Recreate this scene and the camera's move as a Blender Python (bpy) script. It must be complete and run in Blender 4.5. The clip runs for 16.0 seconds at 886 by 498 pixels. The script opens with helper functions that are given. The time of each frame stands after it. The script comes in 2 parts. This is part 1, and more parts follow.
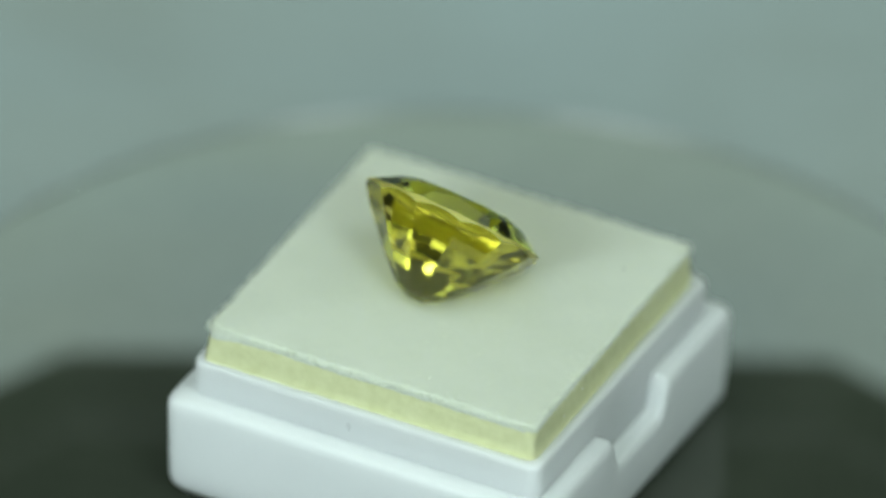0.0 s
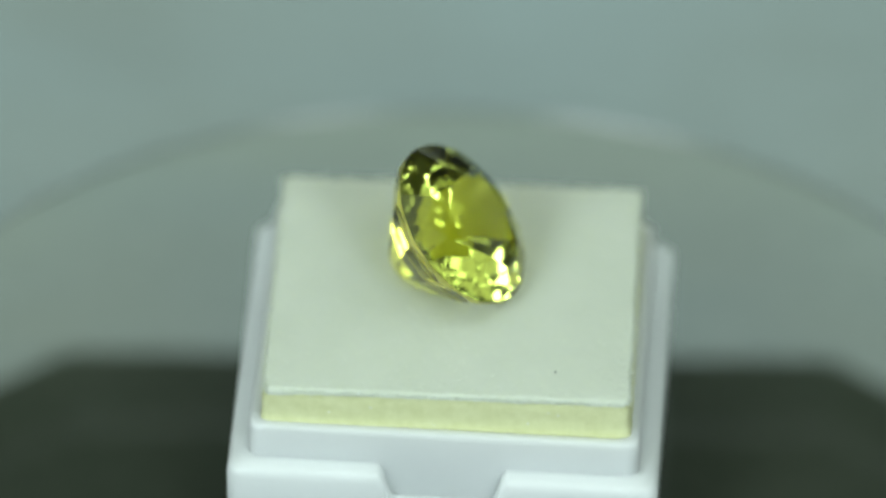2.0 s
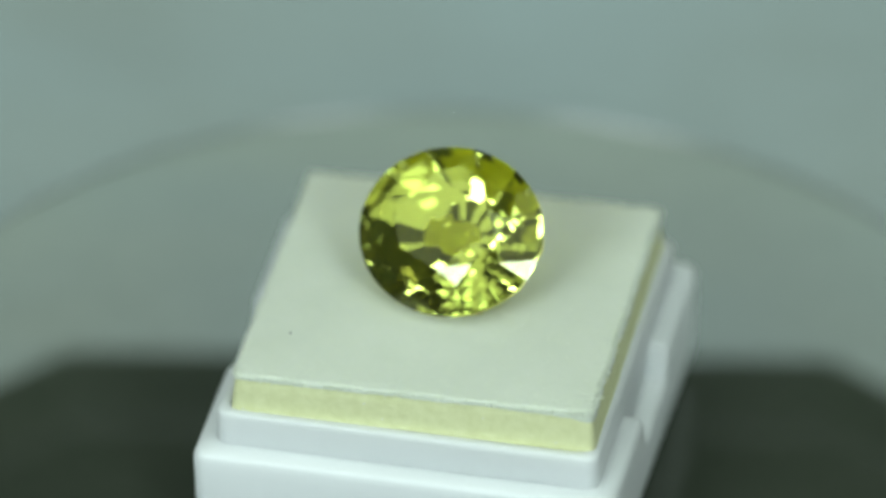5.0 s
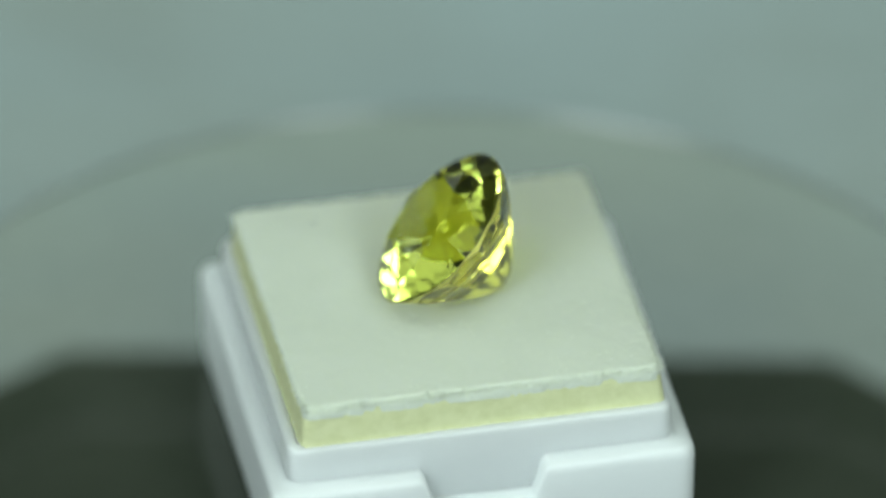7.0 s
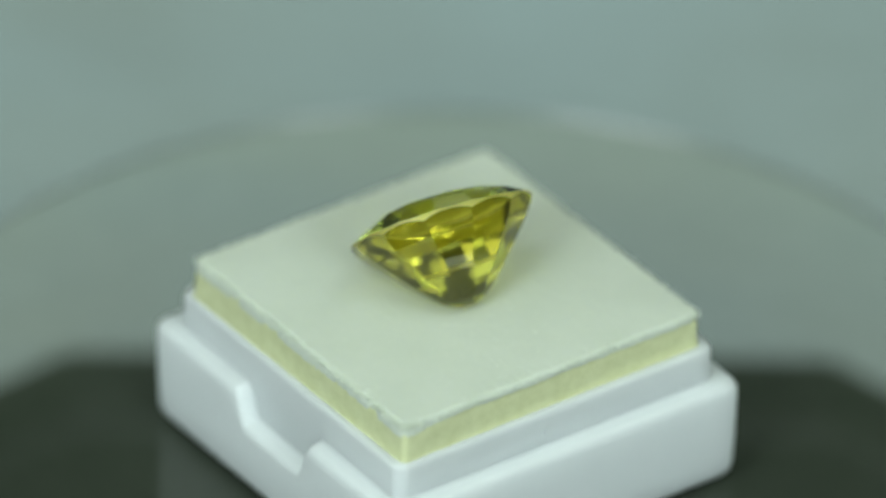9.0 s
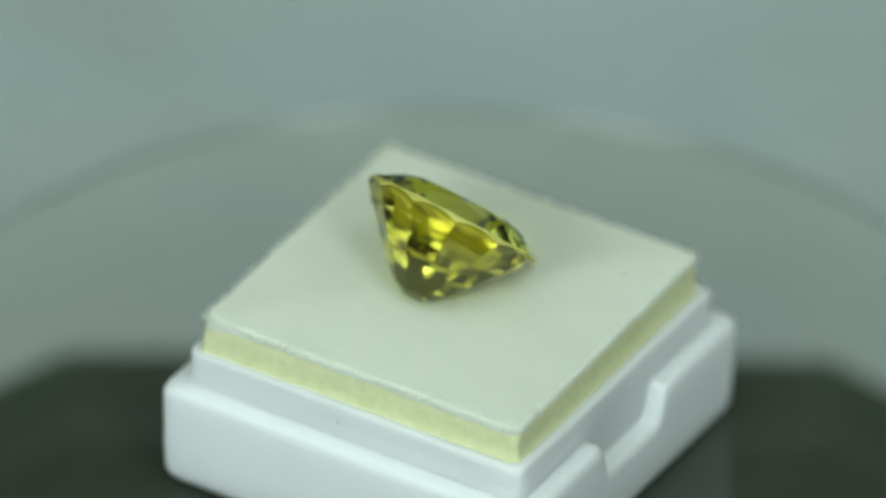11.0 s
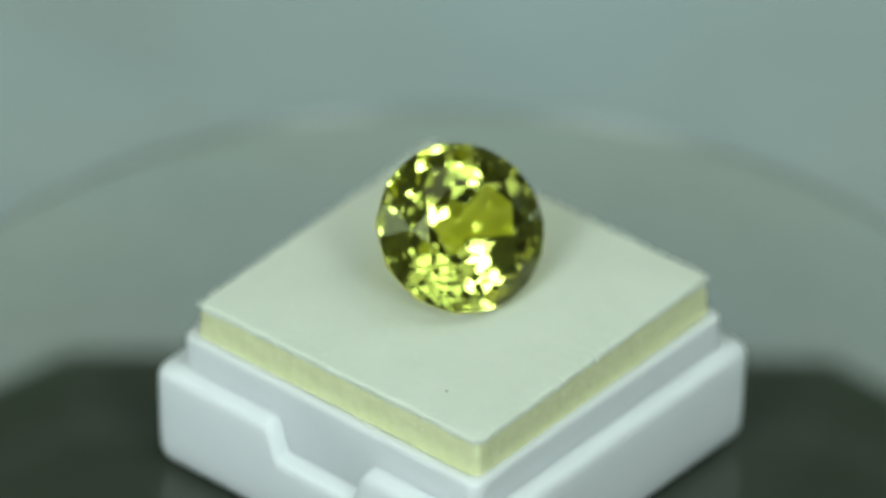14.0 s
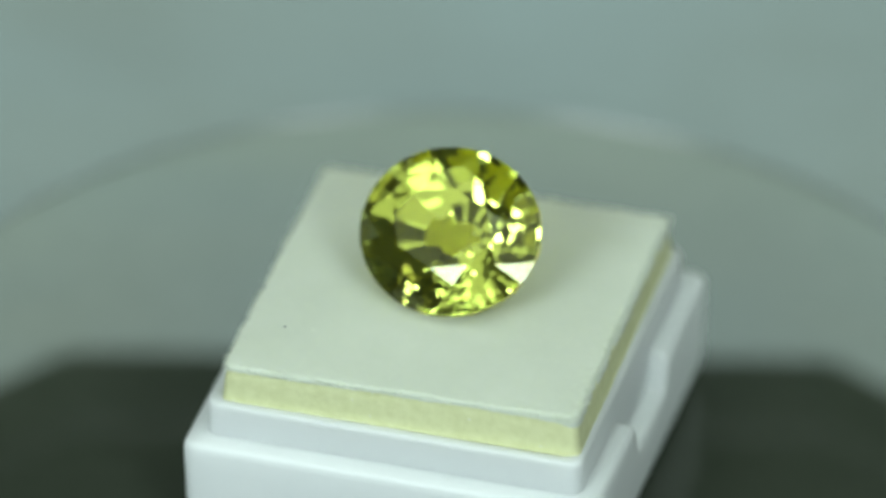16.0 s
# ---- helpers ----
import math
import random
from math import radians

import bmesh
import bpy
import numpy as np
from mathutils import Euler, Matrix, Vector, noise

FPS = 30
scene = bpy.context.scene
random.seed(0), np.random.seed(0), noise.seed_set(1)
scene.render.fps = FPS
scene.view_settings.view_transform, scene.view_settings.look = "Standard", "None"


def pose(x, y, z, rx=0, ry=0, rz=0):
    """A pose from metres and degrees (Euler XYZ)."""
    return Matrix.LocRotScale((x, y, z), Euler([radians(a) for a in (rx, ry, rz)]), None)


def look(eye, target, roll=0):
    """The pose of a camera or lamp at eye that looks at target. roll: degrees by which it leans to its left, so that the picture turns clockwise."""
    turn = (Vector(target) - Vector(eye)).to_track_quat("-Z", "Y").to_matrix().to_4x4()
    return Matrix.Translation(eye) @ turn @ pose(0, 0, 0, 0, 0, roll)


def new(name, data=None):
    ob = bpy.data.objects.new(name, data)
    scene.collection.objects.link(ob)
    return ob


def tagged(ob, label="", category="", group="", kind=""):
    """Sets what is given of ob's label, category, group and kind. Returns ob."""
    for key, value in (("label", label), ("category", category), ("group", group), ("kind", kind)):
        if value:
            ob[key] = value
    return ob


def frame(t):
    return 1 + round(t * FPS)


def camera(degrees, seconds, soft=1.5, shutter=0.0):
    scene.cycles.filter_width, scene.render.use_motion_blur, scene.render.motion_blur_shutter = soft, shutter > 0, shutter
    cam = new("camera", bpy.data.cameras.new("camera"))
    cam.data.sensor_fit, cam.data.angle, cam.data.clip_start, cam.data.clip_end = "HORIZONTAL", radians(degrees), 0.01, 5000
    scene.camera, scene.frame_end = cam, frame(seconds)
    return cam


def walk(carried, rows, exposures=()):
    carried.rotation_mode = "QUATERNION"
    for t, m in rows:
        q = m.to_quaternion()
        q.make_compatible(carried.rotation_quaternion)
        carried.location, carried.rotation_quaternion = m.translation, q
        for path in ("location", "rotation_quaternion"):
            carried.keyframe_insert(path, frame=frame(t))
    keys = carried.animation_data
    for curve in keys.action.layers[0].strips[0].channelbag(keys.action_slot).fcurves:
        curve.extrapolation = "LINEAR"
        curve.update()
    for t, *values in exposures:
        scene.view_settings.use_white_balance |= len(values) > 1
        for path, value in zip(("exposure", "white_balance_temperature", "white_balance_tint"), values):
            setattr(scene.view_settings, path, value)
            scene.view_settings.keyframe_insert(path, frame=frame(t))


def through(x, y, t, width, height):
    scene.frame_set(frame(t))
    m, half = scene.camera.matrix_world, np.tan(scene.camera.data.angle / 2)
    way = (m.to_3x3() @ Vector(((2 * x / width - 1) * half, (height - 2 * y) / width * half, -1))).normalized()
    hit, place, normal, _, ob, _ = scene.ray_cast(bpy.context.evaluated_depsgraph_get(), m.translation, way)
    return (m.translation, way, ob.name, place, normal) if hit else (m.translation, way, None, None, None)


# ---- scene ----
# A cut gemstone on a padded display box, turning on a glossy black turntable.
CM = 0.01
EYE = (-0.00051, -0.59287, 0.42696)
TARGET = (-0.00051, 0.0, 0.01752)
cam = camera(5.0, 16.0, soft=3.0)
cam.data.dof.use_dof = True
cam.data.dof.focus_distance = 0.7135
cam.data.dof.aperture_fstop = 12.0
walk(cam, [(0.0, look(EYE, TARGET, 0.62)), (16.0, look(EYE, TARGET, 0.62))], exposures=[(0.0, 0.0), (16.0, 0.0)])

START, SPEED = 63.91, 33.082  # turn of the table at the start, degrees a second (clockwise from above)

# ---- light ----
world = bpy.data.worlds.new("dim_room")
world.use_nodes = True
world.node_tree.nodes["Background"].inputs[0].default_value = (0.80, 1.0, 0.95, 1)
world.node_tree.nodes["Background"].inputs[1].default_value = 0.02
scene.world = world


def area_lamp(name, eye, target, wide, high, power, colour):
    lamp = bpy.data.lights.new(name, "AREA")
    lamp.shape, lamp.size, lamp.size_y, lamp.energy, lamp.color = "RECTANGLE", wide, high, power, colour
    ob = new(name, lamp)
    ob.matrix_world = look(eye, target)
    return ob


def at_angle(azimuth, height, distance):
    """A point seen from the stone: azimuth clockwise from the back of the tent, height over the horizon, both in degrees."""
    a, h = radians(azimuth), radians(height)
    return (distance * math.cos(h) * math.sin(a), distance * math.cos(h) * math.cos(a), 0.02 + distance * math.sin(h))


GEM_MIDDLE = (0, 0, 0.02)
area_lamp("softbox_front_west", at_angle(-147, 29, 0.55), GEM_MIDDLE, 0.22, 0.125, 1.5, (0.80, 0.97, 0.98))
area_lamp("softbox_front_east", at_angle(155, 29, 0.55), GEM_MIDDLE, 0.15, 0.125, 1.0, (0.80, 0.97, 0.98))
area_lamp("strip_light_above", (0.10, -0.19, 0.56), (0.10, -0.19, 0), 0.54, 0.17, 0.58, (0.80, 1.0, 0.90))
# added overhead fill, split by a dark gap to vary the stone's interior
for side, x in (("west", -0.45), ("east", 0.45)):
    area_lamp("ceiling_fill_" + side, (x, -0.25, 0.75), (x, -0.25, 0), 0.56, 1.05, 1.45, (0.86, 1.0, 0.84))


# ---- materials ----
def material(name):
    mat = bpy.data.materials.new(name)
    mat.use_nodes = True
    tree = mat.node_tree
    return mat, tree, tree.nodes["Principled BSDF"]


def noise_node(tree, scale, detail=4.0, rough=0.6):
    coord = tree.nodes.new("ShaderNodeTexCoord")
    tex = tree.nodes.new("ShaderNodeTexNoise")
    tex.inputs["Scale"].default_value, tex.inputs["Detail"].default_value = scale, detail
    tex.inputs["Roughness"].default_value = rough
    tree.links.new(coord.outputs["Object"], tex.inputs["Vector"])
    return tex


def tint(tree, tex, low, high, a=0.3, b=0.7):
    ramp = tree.nodes.new("ShaderNodeValToRGB")
    ramp.color_ramp.elements[0].position, ramp.color_ramp.elements[1].position = a, b
    ramp.color_ramp.elements[0].color, ramp.color_ramp.elements[1].color = (*low, 1), (*high, 1)
    tree.links.new(tex.outputs["Fac"], ramp.inputs["Fac"])
    return ramp


def bump(tree, tex, shader, strength, distance):
    node = tree.nodes.new("ShaderNodeBump")
    node.inputs["Strength"].default_value, node.inputs["Distance"].default_value = strength, distance
    tree.links.new(tex.outputs["Fac"], node.inputs["Height"])
    tree.links.new(node.outputs["Normal"], shader.inputs["Normal"])


def surface(name, low, high, rough, scale, relief=0.0, depth=0.0001, fine=None):
    mat, tree, shader = material(name)
    ramp = tint(tree, noise_node(tree, scale), low, high)
    tree.links.new(ramp.outputs["Color"], shader.inputs["Base Color"])
    shader.inputs["Roughness"].default_value = rough
    if relief:
        bump(tree, noise_node(tree, fine or scale * 4, 6.0), shader, relief, depth)
    return mat, tree, shader


PLASTIC, tree, shader = surface("white_plastic", (0.855, 0.88, 0.885), (0.90, 0.92, 0.925), 0.38, 90, 0.08, 0.0001, 700)
shader.inputs["Subsurface Weight"].default_value = 0.6
shader.inputs["Subsurface Radius"].default_value = (0.004, 0.004, 0.004)
shader.inputs["Subsurface Scale"].default_value = 1.0
FOAM, tree, shader = surface("yellowed_foam", (0.70, 0.71, 0.39), (0.79, 0.80, 0.48), 0.9, 1100, 0.5, 0.0002, 2200)
CLOTH, tree, shader = surface("white_felt", (0.72, 0.755, 0.635), (0.765, 0.795, 0.68), 0.95, 200, 0.25, 0.00008, 2600)
shader.inputs["Subsurface Weight"].default_value = 0.25
shader.inputs["Subsurface Radius"].default_value = (0.0003, 0.0003, 0.00025)
shader.inputs["Subsurface Scale"].default_value = 1.0
FIBRE, tree, shader = surface("felt_fibres", (0.75, 0.78, 0.67), (0.80, 0.825, 0.715), 0.95, 300)
ACRYLIC, tree, shader = surface("black_acrylic", (0.037, 0.045, 0.032), (0.048, 0.056, 0.041), 0.03, 60)
shader.inputs["IOR"].default_value = 1.5
TABLE, tree, shader = surface("dark_gloss_table", (0.028, 0.034, 0.031), (0.048, 0.060, 0.064), 0.07, 22)
shader.inputs["IOR"].default_value = 1.5
WALL, tree, shader = surface("grey_fabric", (0.20, 0.21, 0.20), (0.25, 0.26, 0.25), 0.9, 3, 0.1, 0.001, 60)
EDGE, tree, shader = surface("polished_black_lip", (0.050, 0.056, 0.052), (0.060, 0.066, 0.062), 0.22, 60)
shader.inputs["IOR"].default_value = 1.65
HOUSING, tree, shader = surface("dark_lamp_housing", (0.02, 0.02, 0.02), (0.03, 0.03, 0.03), 0.5, 50)

GLINT, tree, shader = surface("glint_white", (0.85, 0.85, 0.8), (0.9, 0.9, 0.85), 0.15, 900)


def gem_material(name, base, inner, rough=0.0, clear=1.0):
    mat, tree, shader = material(name)
    shader.inputs["Base Color"].default_value = (*base, 1)
    shader.inputs["Specular Tint"].default_value = (*inner, 1)
    shader.inputs["Roughness"].default_value = rough
    shader.inputs["IOR"].default_value = 1.75
    shader.inputs["Transmission Weight"].default_value = clear
    return mat


# view-dependent colour put into facet tints: greener through crown, more golden through sides
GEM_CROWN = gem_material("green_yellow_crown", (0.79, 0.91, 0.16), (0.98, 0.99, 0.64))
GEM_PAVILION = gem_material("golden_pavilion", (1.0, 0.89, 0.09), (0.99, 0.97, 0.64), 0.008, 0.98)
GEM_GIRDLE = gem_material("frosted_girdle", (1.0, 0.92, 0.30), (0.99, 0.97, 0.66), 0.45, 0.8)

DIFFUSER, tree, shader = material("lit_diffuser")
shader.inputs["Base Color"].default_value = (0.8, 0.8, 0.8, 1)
# bluish patches of the mirrored background put into the glow colour
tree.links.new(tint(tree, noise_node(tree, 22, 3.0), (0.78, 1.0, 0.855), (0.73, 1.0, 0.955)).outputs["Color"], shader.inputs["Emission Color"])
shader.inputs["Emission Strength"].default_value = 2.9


# ---- building helpers ----
def part(name, bm, mat, parent=None, label="", smooth=False, outward=True):
    mesh = bpy.data.meshes.new(name)
    if outward:
        bmesh.ops.recalc_face_normals(bm, faces=bm.faces)
    bm.to_mesh(mesh)
    bm.free()
    mesh.materials.append(mat)
    for poly in mesh.polygons:
        poly.use_smooth = smooth
    ob = new(name, mesh)
    if parent:
        ob.parent = parent
    return tagged(ob, label)


def rounded_square(half, radius, per_side=40, per_corner=8):
    """Points round a square with rounded corners, anticlockwise from the middle of one corner's arc."""
    pts, inner = [], half - radius
    for k in range(4):
        a0 = k * math.pi / 2
        turn = Matrix.Rotation(a0, 2)
        for i in range(per_corner + 1):
            a = i / per_corner * math.pi / 2
            pts.append(turn @ Vector((inner + radius * math.cos(a), inner + radius * math.sin(a))))
        for i in range(1, per_side):
            pts.append(turn @ Vector((inner - 2 * inner * i / per_side, half)))
    return pts


def loft(bm, rings, cap_first=True, cap_last=True):
    made = [[bm.verts.new(co) for co in ring] for ring in rings]
    n = len(made[0])
    for a, b in zip(made, made[1:]):
        for i in range(n):
            bm.faces.new((a[i], a[(i + 1) % n], b[(i + 1) % n], b[i]))
    if cap_first:
        bm.faces.new(made[0][::-1])
    if cap_last:
        bm.faces.new(made[-1])
    return made


def box_mesh(bm, x0, x1, y0, y1, z0, z1):
    m = Matrix.Translation(((x0 + x1) / 2, (y0 + y1) / 2, (z0 + z1) / 2)) @ Matrix.Diagonal((x1 - x0, y1 - y0, z1 - z0, 1))
    bmesh.ops.create_cube(bm, size=1, matrix=m)


# ---- the setting ----
def build_setting():
    bm = bmesh.new()
    box_mesh(bm, -0.9, 0.9, -0.9, 0.9, -0.03, -0.008)
    tagged(part("table_top", bm, TABLE), "dark satin table top mirroring the light panel", "table", kind="structure")
    for name, b in (("wall_north", (-0.9, 0.9, 0.9, 0.92, -0.03, 0.95)), ("wall_south", (-0.9, 0.9, -0.92, -0.9, -0.03, 0.95)),
                    ("wall_east", (0.9, 0.92, -0.92, 0.92, -0.03, 0.95)), ("wall_west", (-0.92, -0.9, -0.92, 0.92, -0.03, 0.95)),
                    ("ceiling", (-0.92, 0.92, -0.92, 0.92, 0.95, 0.97))):
        bm = bmesh.new()
        box_mesh(bm, *b)
        tagged(part(name, bm, WALL), "plain grey fabric " + name.split("_")[0] + " of the light tent", "wall", kind="structure")


def build_light_panel():
    """The sloping lamp over the back of the turntable, seen mirrored in the black disc; its ends reach further forward."""
    lamp = tagged(new("light_panel"), "sloping glowing white light panel behind the turntable", "lamp")
    rise, start, slope = 0.69, 4.25, 1.9

    def at(x, d, lift):
        # d: how far back on the disc the mirrored point lies
        y = start + (d - 1.1) * slope
        return (x * CM, y * CM, ((y - d) * rise + lift) * CM)

    outline = [(-10, -0.1), (-4.3, -0.1), (-2.93, 1.14), (2.93, 1.14), (4.3, -0.1), (10, -0.1), (10, 12.0), (-10, 12.0)]
    bm = bmesh.new()
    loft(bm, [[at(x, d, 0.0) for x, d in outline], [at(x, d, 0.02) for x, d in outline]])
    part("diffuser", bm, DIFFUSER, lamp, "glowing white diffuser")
    bm = bmesh.new()
    loft(bm, [[at(x, d, 0.03) for x, d in outline], [at(x, d, 0.7) for x, d in outline]])
    part("housing", bm, HOUSING, lamp, "dark lamp housing")
    # added white sheet, a reflector that brightens the stone's side views
    bm = bmesh.new()
    loft(bm, [[at(x, d, 0.71) for x, d in outline], [at(x, d, 0.75) for x, d in outline]])
    part("cover", bm, PLASTIC, lamp, "added white sheet brightening the stone from behind")
    for x in (-9.6, 9.6):
        for d in (0.4, 11.6):
            bm = bmesh.new()
            px, py, pz = at(x, d, 0.3)
            box_mesh(bm, px - 0.002, px + 0.002, py - 0.002, py + 0.002, -0.008, pz)
            part("leg", bm, HOUSING, lamp, "dark lamp leg")


# ---- the things on the turntable ----
def build_turntable():
    table = tagged(new("turntable"), "round glossy black acrylic turntable with a low raised lip", "turntable")
    n = 192

    def rings(prof):
        return [[(r * CM * math.cos(2 * math.pi * i / n), r * CM * math.sin(2 * math.pi * i / n), z * CM) for i in range(n)] for r, z in prof]

    bm = bmesh.new()
    loft(bm, rings([(4.2, -0.3), (4.35, 0.0)]))
    part("disc", bm, ACRYLIC, table)
    bm = bmesh.new()
    # a low raised lip with a chamfered inner edge
    loft(bm, rings([(4.4, -0.8), (4.5, -0.76), (4.53, -0.7), (4.53, -0.30), (4.41, -0.01), (4.395, 0.012), (4.388, 0.0165), (4.372, 0.0165),
                    (4.3645, 0.016), (4.354, -0.001), (4.352, -0.006), (4.2, -0.3)]))
    part("rim", bm, EDGE, table, "polished raised lip")
    return table


def notch(x):
    """How far the ledge dips at x along a notched side: 1 in the gap's middle, 0 outside."""
    k = max(0.0, min(1.0, (0.445 - abs(x)) / 0.10))
    return k * k * (3 - 2 * k)


def build_box():
    box = tagged(new("gem_box"), "white plastic gem display box base with stepped rim", "box")
    bm = bmesh.new()
    rings = []
    # half size, z where the side is whole, z in the notch
    prof = [(1.32, 0.00, 0.00), (1.42, 0.00, 0.00), (1.463, 0.02, 0.02), (1.493, 0.06, 0.06), (1.507, 0.12, 0.12),
            (1.514, 0.30, 0.30), (1.519, 0.58, 0.42), (1.522, 0.73, 0.47), (1.517, 0.77, 0.51), (1.503, 0.80, 0.535), (1.478, 0.817, 0.55),
            (1.43, 0.825, 0.555), (1.375, 0.83, 0.56), (1.36, 0.90, 0.60)]
    for half, z, zn in prof:
        ring = []
        for p in rounded_square(half, 0.10, 80):
            k = notch(p.x) if abs(p.y) > 1.1 else 0.0
            ring.append((p.x * CM, p.y * CM, (z + (zn - z) * k) * CM))
        rings.append(ring)
    loft(bm, rings)
    part("base", bm, PLASTIC, box, smooth=True)
    bm = bmesh.new()
    rings = []
    for half, z in ((1.38, 0.40), (1.38, 1.045), (1.376, 1.075), (1.362, 1.095), (1.32, 1.095), (1.285, 1.085), (1.265, 1.00)):
        rings.append([(p.x * CM, p.y * CM, z * CM) for p in rounded_square(half, 0.10, 20)])
    loft(bm, rings)
    part("rim", bm, PLASTIC, box, smooth=True)
    bm = bmesh.new()
    bmesh.ops.create_uvsphere(bm, u_segments=12, v_segments=8, radius=0.016 * CM, matrix=Matrix.Translation((-1.378 * CM, 0.115 * CM, 0.95 * CM)) @ Matrix.Diagonal((1, 1, 2.2, 1)))
    part("moulding_mark", bm, PLASTIC, box, smooth=True)
    return box


def dent(x, y):
    """How far the soft felt gives way under the stone, in centimetres."""
    return 0.0395 * math.exp(-((x + 0.075) ** 2 + (y - 0.06) ** 2) / 0.30 ** 2)


def build_pad():
    """Origin at the middle of the pad's top."""
    pad = tagged(new("foam_pad"), "white felt-topped foam pad with yellowed sides in the box", "pad")
    bm = bmesh.new()
    rings = []
    for half, z in ((1.312, -0.43), (1.312, -0.32), (1.300, -0.2), (1.293, -0.12), (1.291, -0.07), (1.278, -0.03), (1.25, 0.0)):
        ring = []
        for p in rounded_square(half, 0.05, 60, 5):
            w = 1 + 0.006 * noise.noise((p.x * 6, p.y * 6, z * 9)) + 0.004 * noise.noise((p.x * 22, p.y * 22, z * 30))
            ring.append((p.x * w * CM, p.y * w * CM, z * CM))
        rings.append(ring)
    loft(bm, rings)
    part("foam", bm, FOAM, pad, "yellowed foam", smooth=True)
    bm = bmesh.new()
    n, flat, bend, corner = 120, 1.262, 0.062, 0.07
    grid = {}
    for i in range(-n, n + 1):
        for k in range(-n, n + 1):
            # arc length from the middle, flat top first and then over the edge
            s = max(abs(i), abs(k)) / n * (flat + bend)
            if s <= flat:
                h, z = s, 0.064 - 0.025 * s * s
            else:
                a = min((s - flat) / 0.03, math.pi / 2)
                h, z = flat + 0.03 * math.sin(a), 0.024 - 0.03 * (1 - math.cos(a)) - max(0.0, s - flat - 0.047)
            m = max(abs(i), abs(k), 1)
            p = Vector((i / m * h, k / m * h))
            inner = max(h - corner, 0.0)
            if abs(p.x) > inner and abs(p.y) > inner and h > corner:
                hub = Vector((math.copysign(inner, p.x), math.copysign(inner, p.y)))
                d = p - hub
                p = hub + d.normalized() * max(abs(d.x), abs(d.y))
            edge = min(1.0, max(0.0, (s - 1.1) / 0.16))
            fray = max(0.0, s - flat) / bend
            hang = 0.055 * max(0.0, p.y / 1.29) ** 8 + 0.015 * max(0.0, -p.x / 1.29) ** 8  # longer on two of its sides
            z -= fray * (hang + 0.012 * noise.noise((p.x * 3, p.y * 3, 2)) + 0.007 * noise.noise((p.x * 11, p.y * 11, 8)))
            w = 0.009 * noise.noise((p.x * 4, p.y * 4, 5)) + 0.005 * noise.noise((p.x * 12, p.y * 12, z * 8)) + 0.006 * edge * noise.noise((p.x * 35, p.y * 35, z * 20))
            p = p * (1 + w * edge)
            grid[i, k] = bm.verts.new((p.x * CM, p.y * CM, (z + w * (0.14 + 0.38 * edge) - dent(p.x, p.y)) * CM))
    for i in range(-n, n):
        for k in range(-n, n):
            bm.faces.new((grid[i, k], grid[i + 1, k], grid[i + 1, k + 1], grid[i, k + 1]))
    part("cover", bm, CLOTH, pad, "white felt cover", smooth=True)
    # loose fibres of the felt, thickest along its cut edges
    rnd = random.Random(3)
    bm = bmesh.new()
    for i in range(22000):
        u, v = rnd.uniform(-1.28, 1.28), rnd.uniform(-1.28, 1.28)
        edge = i % 2 != 0
        if edge:
            v = rnd.choice((-1, 1)) * rnd.uniform(1.25, 1.298)
            if rnd.random() < 0.5:
                u, v = v, u
        if dent(u, v) > 0.004:
            continue
        h = max(abs(u), abs(v))
        z = 0.06 - 0.025 * h * h if h < 1.26 else rnd.uniform(-0.02, 0.018)
        out = Vector((u, v, 0)).normalized() * (0.5 if edge else 0.0)
        way = (out + Vector((rnd.uniform(-1, 1), rnd.uniform(-1, 1), rnd.uniform(-0.3, 0.5)))).normalized()
        size = rnd.uniform(0.012, 0.05 if edge else 0.04)
        side = way.cross(Vector((rnd.uniform(-1, 1), rnd.uniform(-1, 1), rnd.uniform(-1, 1)))).normalized() * rnd.uniform(0.001, 0.003)
        foot = Vector((u, v, z))
        tip = foot + way * size
        bm.faces.new([bm.verts.new(c * CM) for c in (foot - side, foot + side, tip)])
    tagged(part("nap", bm, FIBRE, pad, "loose white felt fibres"), kind="stuff")
    return pad


TABLE_R, TABLE_Z, STAR_R, STAR_Z, PAVILION_SIDES = 0.480, 0.150, 0.680, 0.119, 12


def cut(bm, through, normal):
    """Grinds one flat facet: takes off what lies beyond the plane and closes the cut."""
    geom = bm.verts[:] + bm.edges[:] + bm.faces[:]
    res = bmesh.ops.bisect_plane(bm, geom=geom, dist=1e-9, plane_co=through, plane_no=normal, clear_outer=True)
    edges = [e for e in res["geom_cut"] if isinstance(e, bmesh.types.BMEdge)]
    if len(edges) > 2:
        bmesh.ops.contextual_create(bm, geom=edges)


def plane_of(p, q, r):
    n = (q - p).cross(r - p).normalized()
    return p, (n if n.dot(p) > 0 else -n)


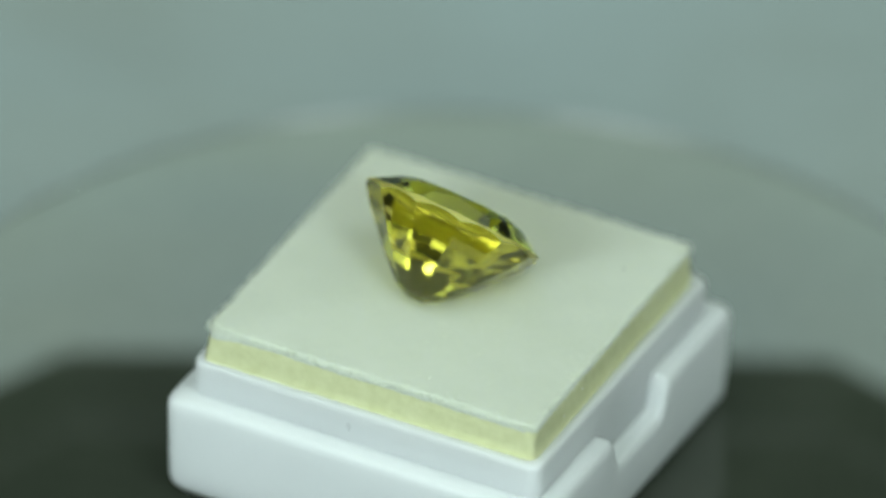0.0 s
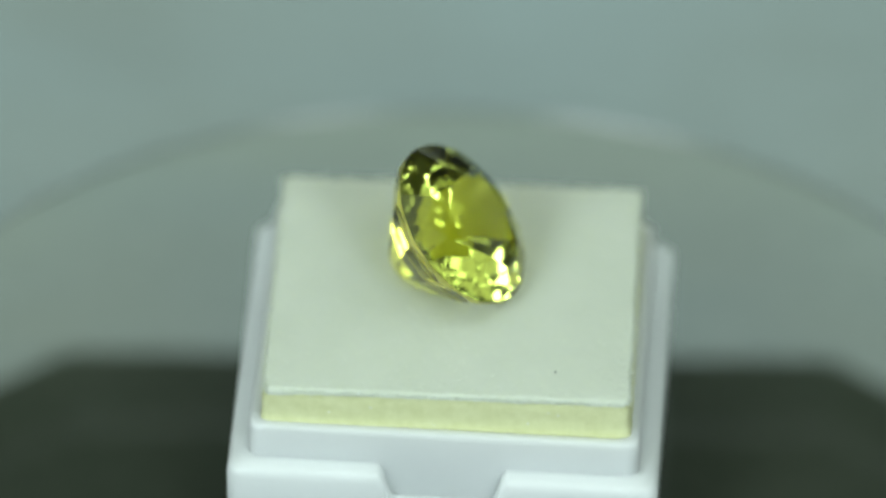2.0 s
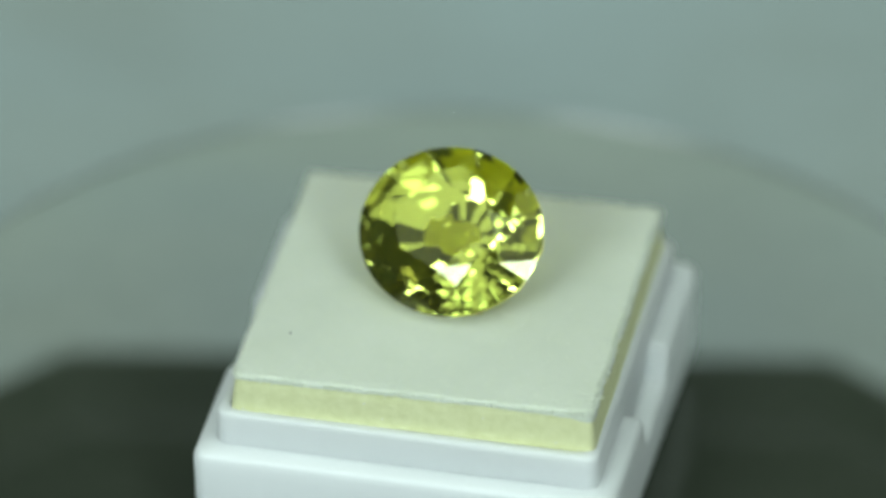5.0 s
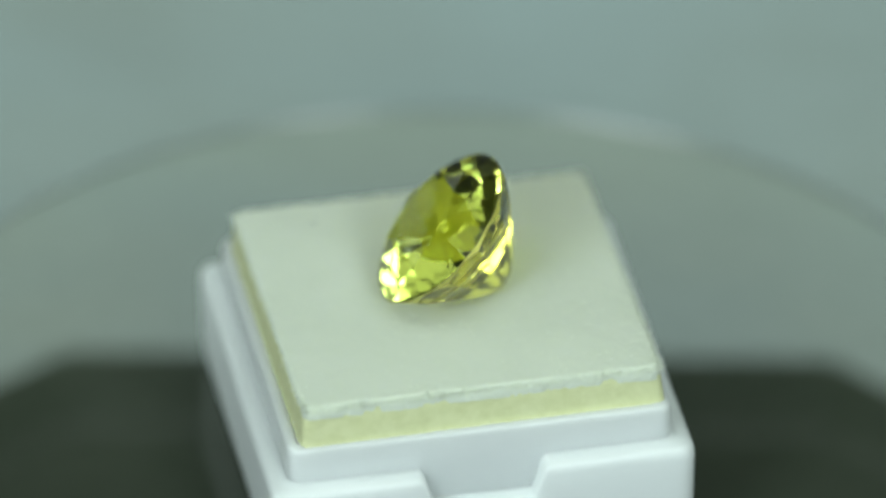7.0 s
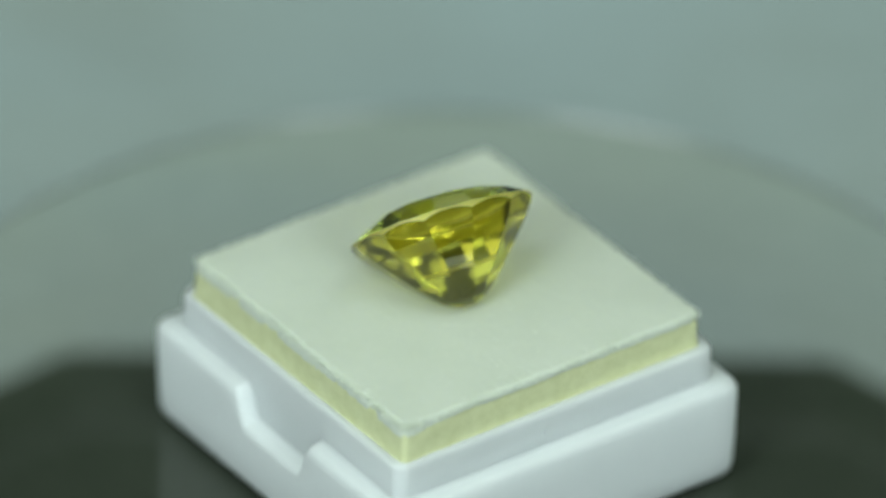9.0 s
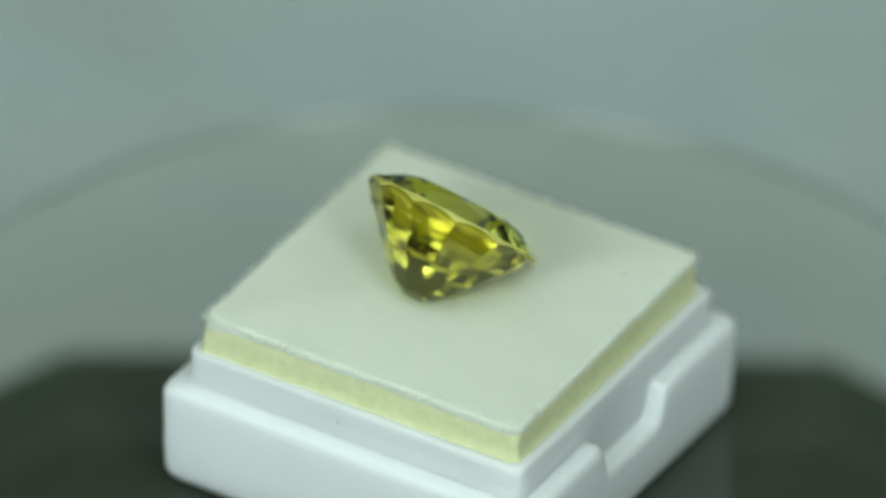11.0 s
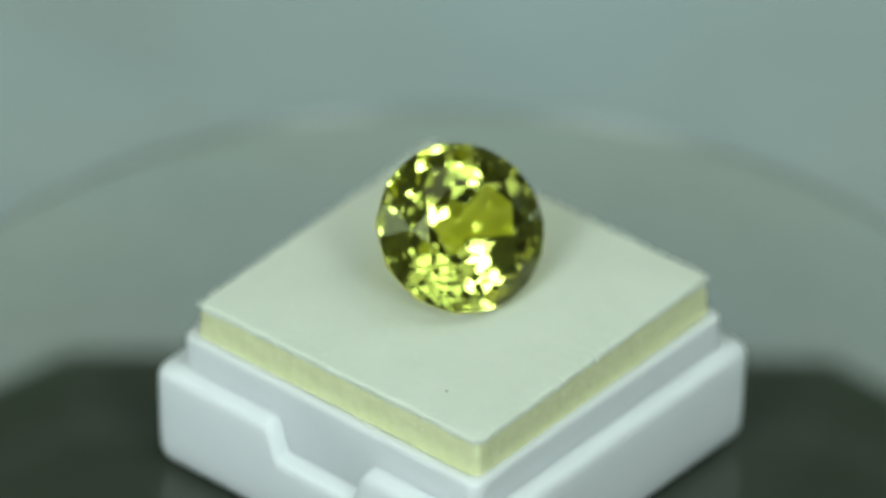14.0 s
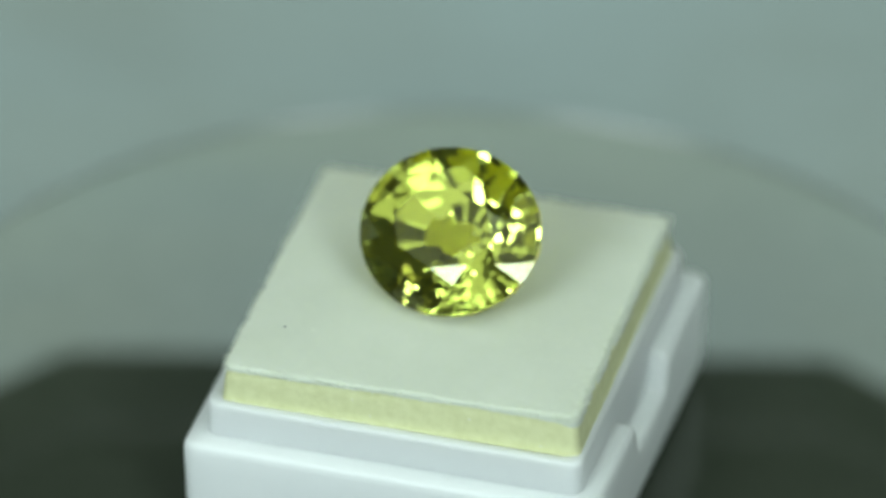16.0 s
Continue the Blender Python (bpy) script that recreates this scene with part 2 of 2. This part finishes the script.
def build_gem():
    """Oval stone with a brilliant crown over a step-cut pavilion, ground facet by facet.
    Origin in the girdle's middle, table towards +z, long axis along y. Lengths: half axes for r, centimetres for z."""
    a, b = 0.611, 0.681
    scale = 10.0  # ground ten times larger, so that the cuts stay exact
    rnd = random.Random(11)

    def point(r, turn, z, stretch=1.0, off=(0.0, 0.0)):
        return Vector((a * (r * math.cos(turn) + off[0]), b * (r * stretch * math.sin(turn) + off[1]), z)) * scale

    def ring(n, r, z, shift, **more):
        return [point(r, 2 * math.pi * (i + shift) / n, z, **more) for i in range(n)]

    bm = bmesh.new()
    loft(bm, [ring(96, 1.0, -0.9, 0.0), ring(96, 1.0, 0.3, 0.0)])
    off = (-0.016, 0.011)
    table = ring(8, TABLE_R, TABLE_Z, -0.028, stretch=1.18, off=off)
    tips = ring(8, STAR_R, STAR_Z, 0.509, stretch=1.046, off=off)
    cut(bm, table[0], Vector((0, 0, 1)))
    for i in range(8):
        cut(bm, *plane_of(table[i], table[(i + 1) % 8], tips[i]))
        cut(bm, *plane_of(table[i], tips[i], tips[i - 1]))
        here = math.atan2(tips[i].y / b, tips[i].x / a)
        foot = point(1.0, here, 0.006)
        for side in (-1, 1):
            cut(bm, *plane_of(tips[i], foot, point(1.0, here + side * math.pi / 8, 0.006)))
    steps = [(1.0, -0.012), (0.86, -0.160), (0.60, -0.354), (0.37, -0.513), (0.225, -0.598), (0.10, -0.635)]
    inner = math.cos(math.pi / PAVILION_SIDES)
    for k, ((r0, z0), (r1, z1)) in enumerate(zip(steps, steps[1:])):
        for i in range(PAVILION_SIDES):
            turn = 2 * math.pi * (i + 0.5) / PAVILION_SIDES
            lean = rnd.uniform(-1, 1) * 0.004
            r0x = r0 if k == 0 else r0 * (inner + 1) / 2
            r1x = r1 * (inner + 1) / 2
            p = point(r0x, turn, z0 + lean)
            q = point(r1x, turn, z1 - lean)
            along = Vector((-a * math.sin(turn), b * math.cos(turn), rnd.uniform(-1, 1) * 0.006))
            cut(bm, *plane_of(p, q, p + along * scale))
    cut(bm, Vector((0, 0, -0.640)) * scale, Vector((0, 0, -1)))
    bmesh.ops.scale(bm, vec=(CM / scale,) * 3, verts=bm.verts)
    bmesh.ops.recalc_face_normals(bm, faces=bm.faces)
    gem = tagged(new("gemstone"), "faceted oval yellow-green gemstone leaning on the pad", "gemstone")

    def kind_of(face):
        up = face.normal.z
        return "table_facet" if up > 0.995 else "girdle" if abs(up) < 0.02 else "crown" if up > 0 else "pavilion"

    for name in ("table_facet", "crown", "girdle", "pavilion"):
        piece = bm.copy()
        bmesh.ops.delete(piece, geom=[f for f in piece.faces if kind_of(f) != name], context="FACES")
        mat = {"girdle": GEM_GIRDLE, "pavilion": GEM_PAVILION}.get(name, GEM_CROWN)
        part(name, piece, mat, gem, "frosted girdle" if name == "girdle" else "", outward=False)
    bm.free()
    return gem


def speck(name, parent, mat, x, y, z, size, label):
    bm = bmesh.new()
    bmesh.ops.create_icosphere(bm, subdivisions=1, radius=size * CM, matrix=Matrix.Translation((x * CM, y * CM, z * CM)) @ Matrix.Diagonal((1.0, 0.8, 0.7, 1)))
    return part(name, bm, mat, parent, label)


def build_specks():
    """Lint caught on pad and box; white specks stand in for foam glints."""
    speck("lint", foam_pad, HOUSING, 0.755, -0.995, 0.042, 0.010, "dark lint speck")
    speck("lint", gem_box, HOUSING, 0.57, 1.385, 0.78, 0.012, "dark lint speck")
    for x, y, z in ((-1.05, -1.305, -0.283), (0.72, -1.30, -0.09), (0.787, -1.30, -0.11), (-0.134, -1.305, -0.278), (-0.083, -1.30, -0.236),
                    (0.579, -1.30, -0.192), (-0.531, -1.30, -0.106), (-0.823, -1.30, -0.159), (1.30, -0.214, -0.217), (1.305, 1.032, -0.251),
                    (1.30, 0.511, -0.115), (1.305, -1.218, -0.26), (1.30, -0.343, -0.10)):
        speck("glint_speck", foam_pad, GLINT, x, y, z, 0.009, "white speck standing in for a foam glint")


build_setting()
build_light_panel()
turntable = build_turntable()
gem_box = build_box()
foam_pad = build_pad()
gemstone = build_gem()
build_specks()

# poses in the turntable's own space
GEM_AXIS = Matrix(((-0.6991, -0.1604, 0.6968), (0.0996, -0.9869, -0.1272), (0.7080, -0.0195, 0.7059))).to_4x4()
REST = {
    turntable: pose(0, 0, 0),
    gem_box: pose(0.024 * CM, 0.009 * CM, 0.035 * CM, 0.72, 0.93, -0.75),
    foam_pad: pose(0.034 * CM, 0.005 * CM, 1.40 * CM, 1.24, 0.48, 0),
    gemstone: Matrix.Translation((0.083 * CM, 0.020 * CM, (1.40 + 0.561) * CM)) @ GEM_AXIS,
}


def motions():
    for thing, rest in REST.items():
        walk(thing, [(k * 0.5, pose(0, 0, 0, 0, 0, START - SPEED * k * 0.5) @ rest) for k in range(33)])


motions()
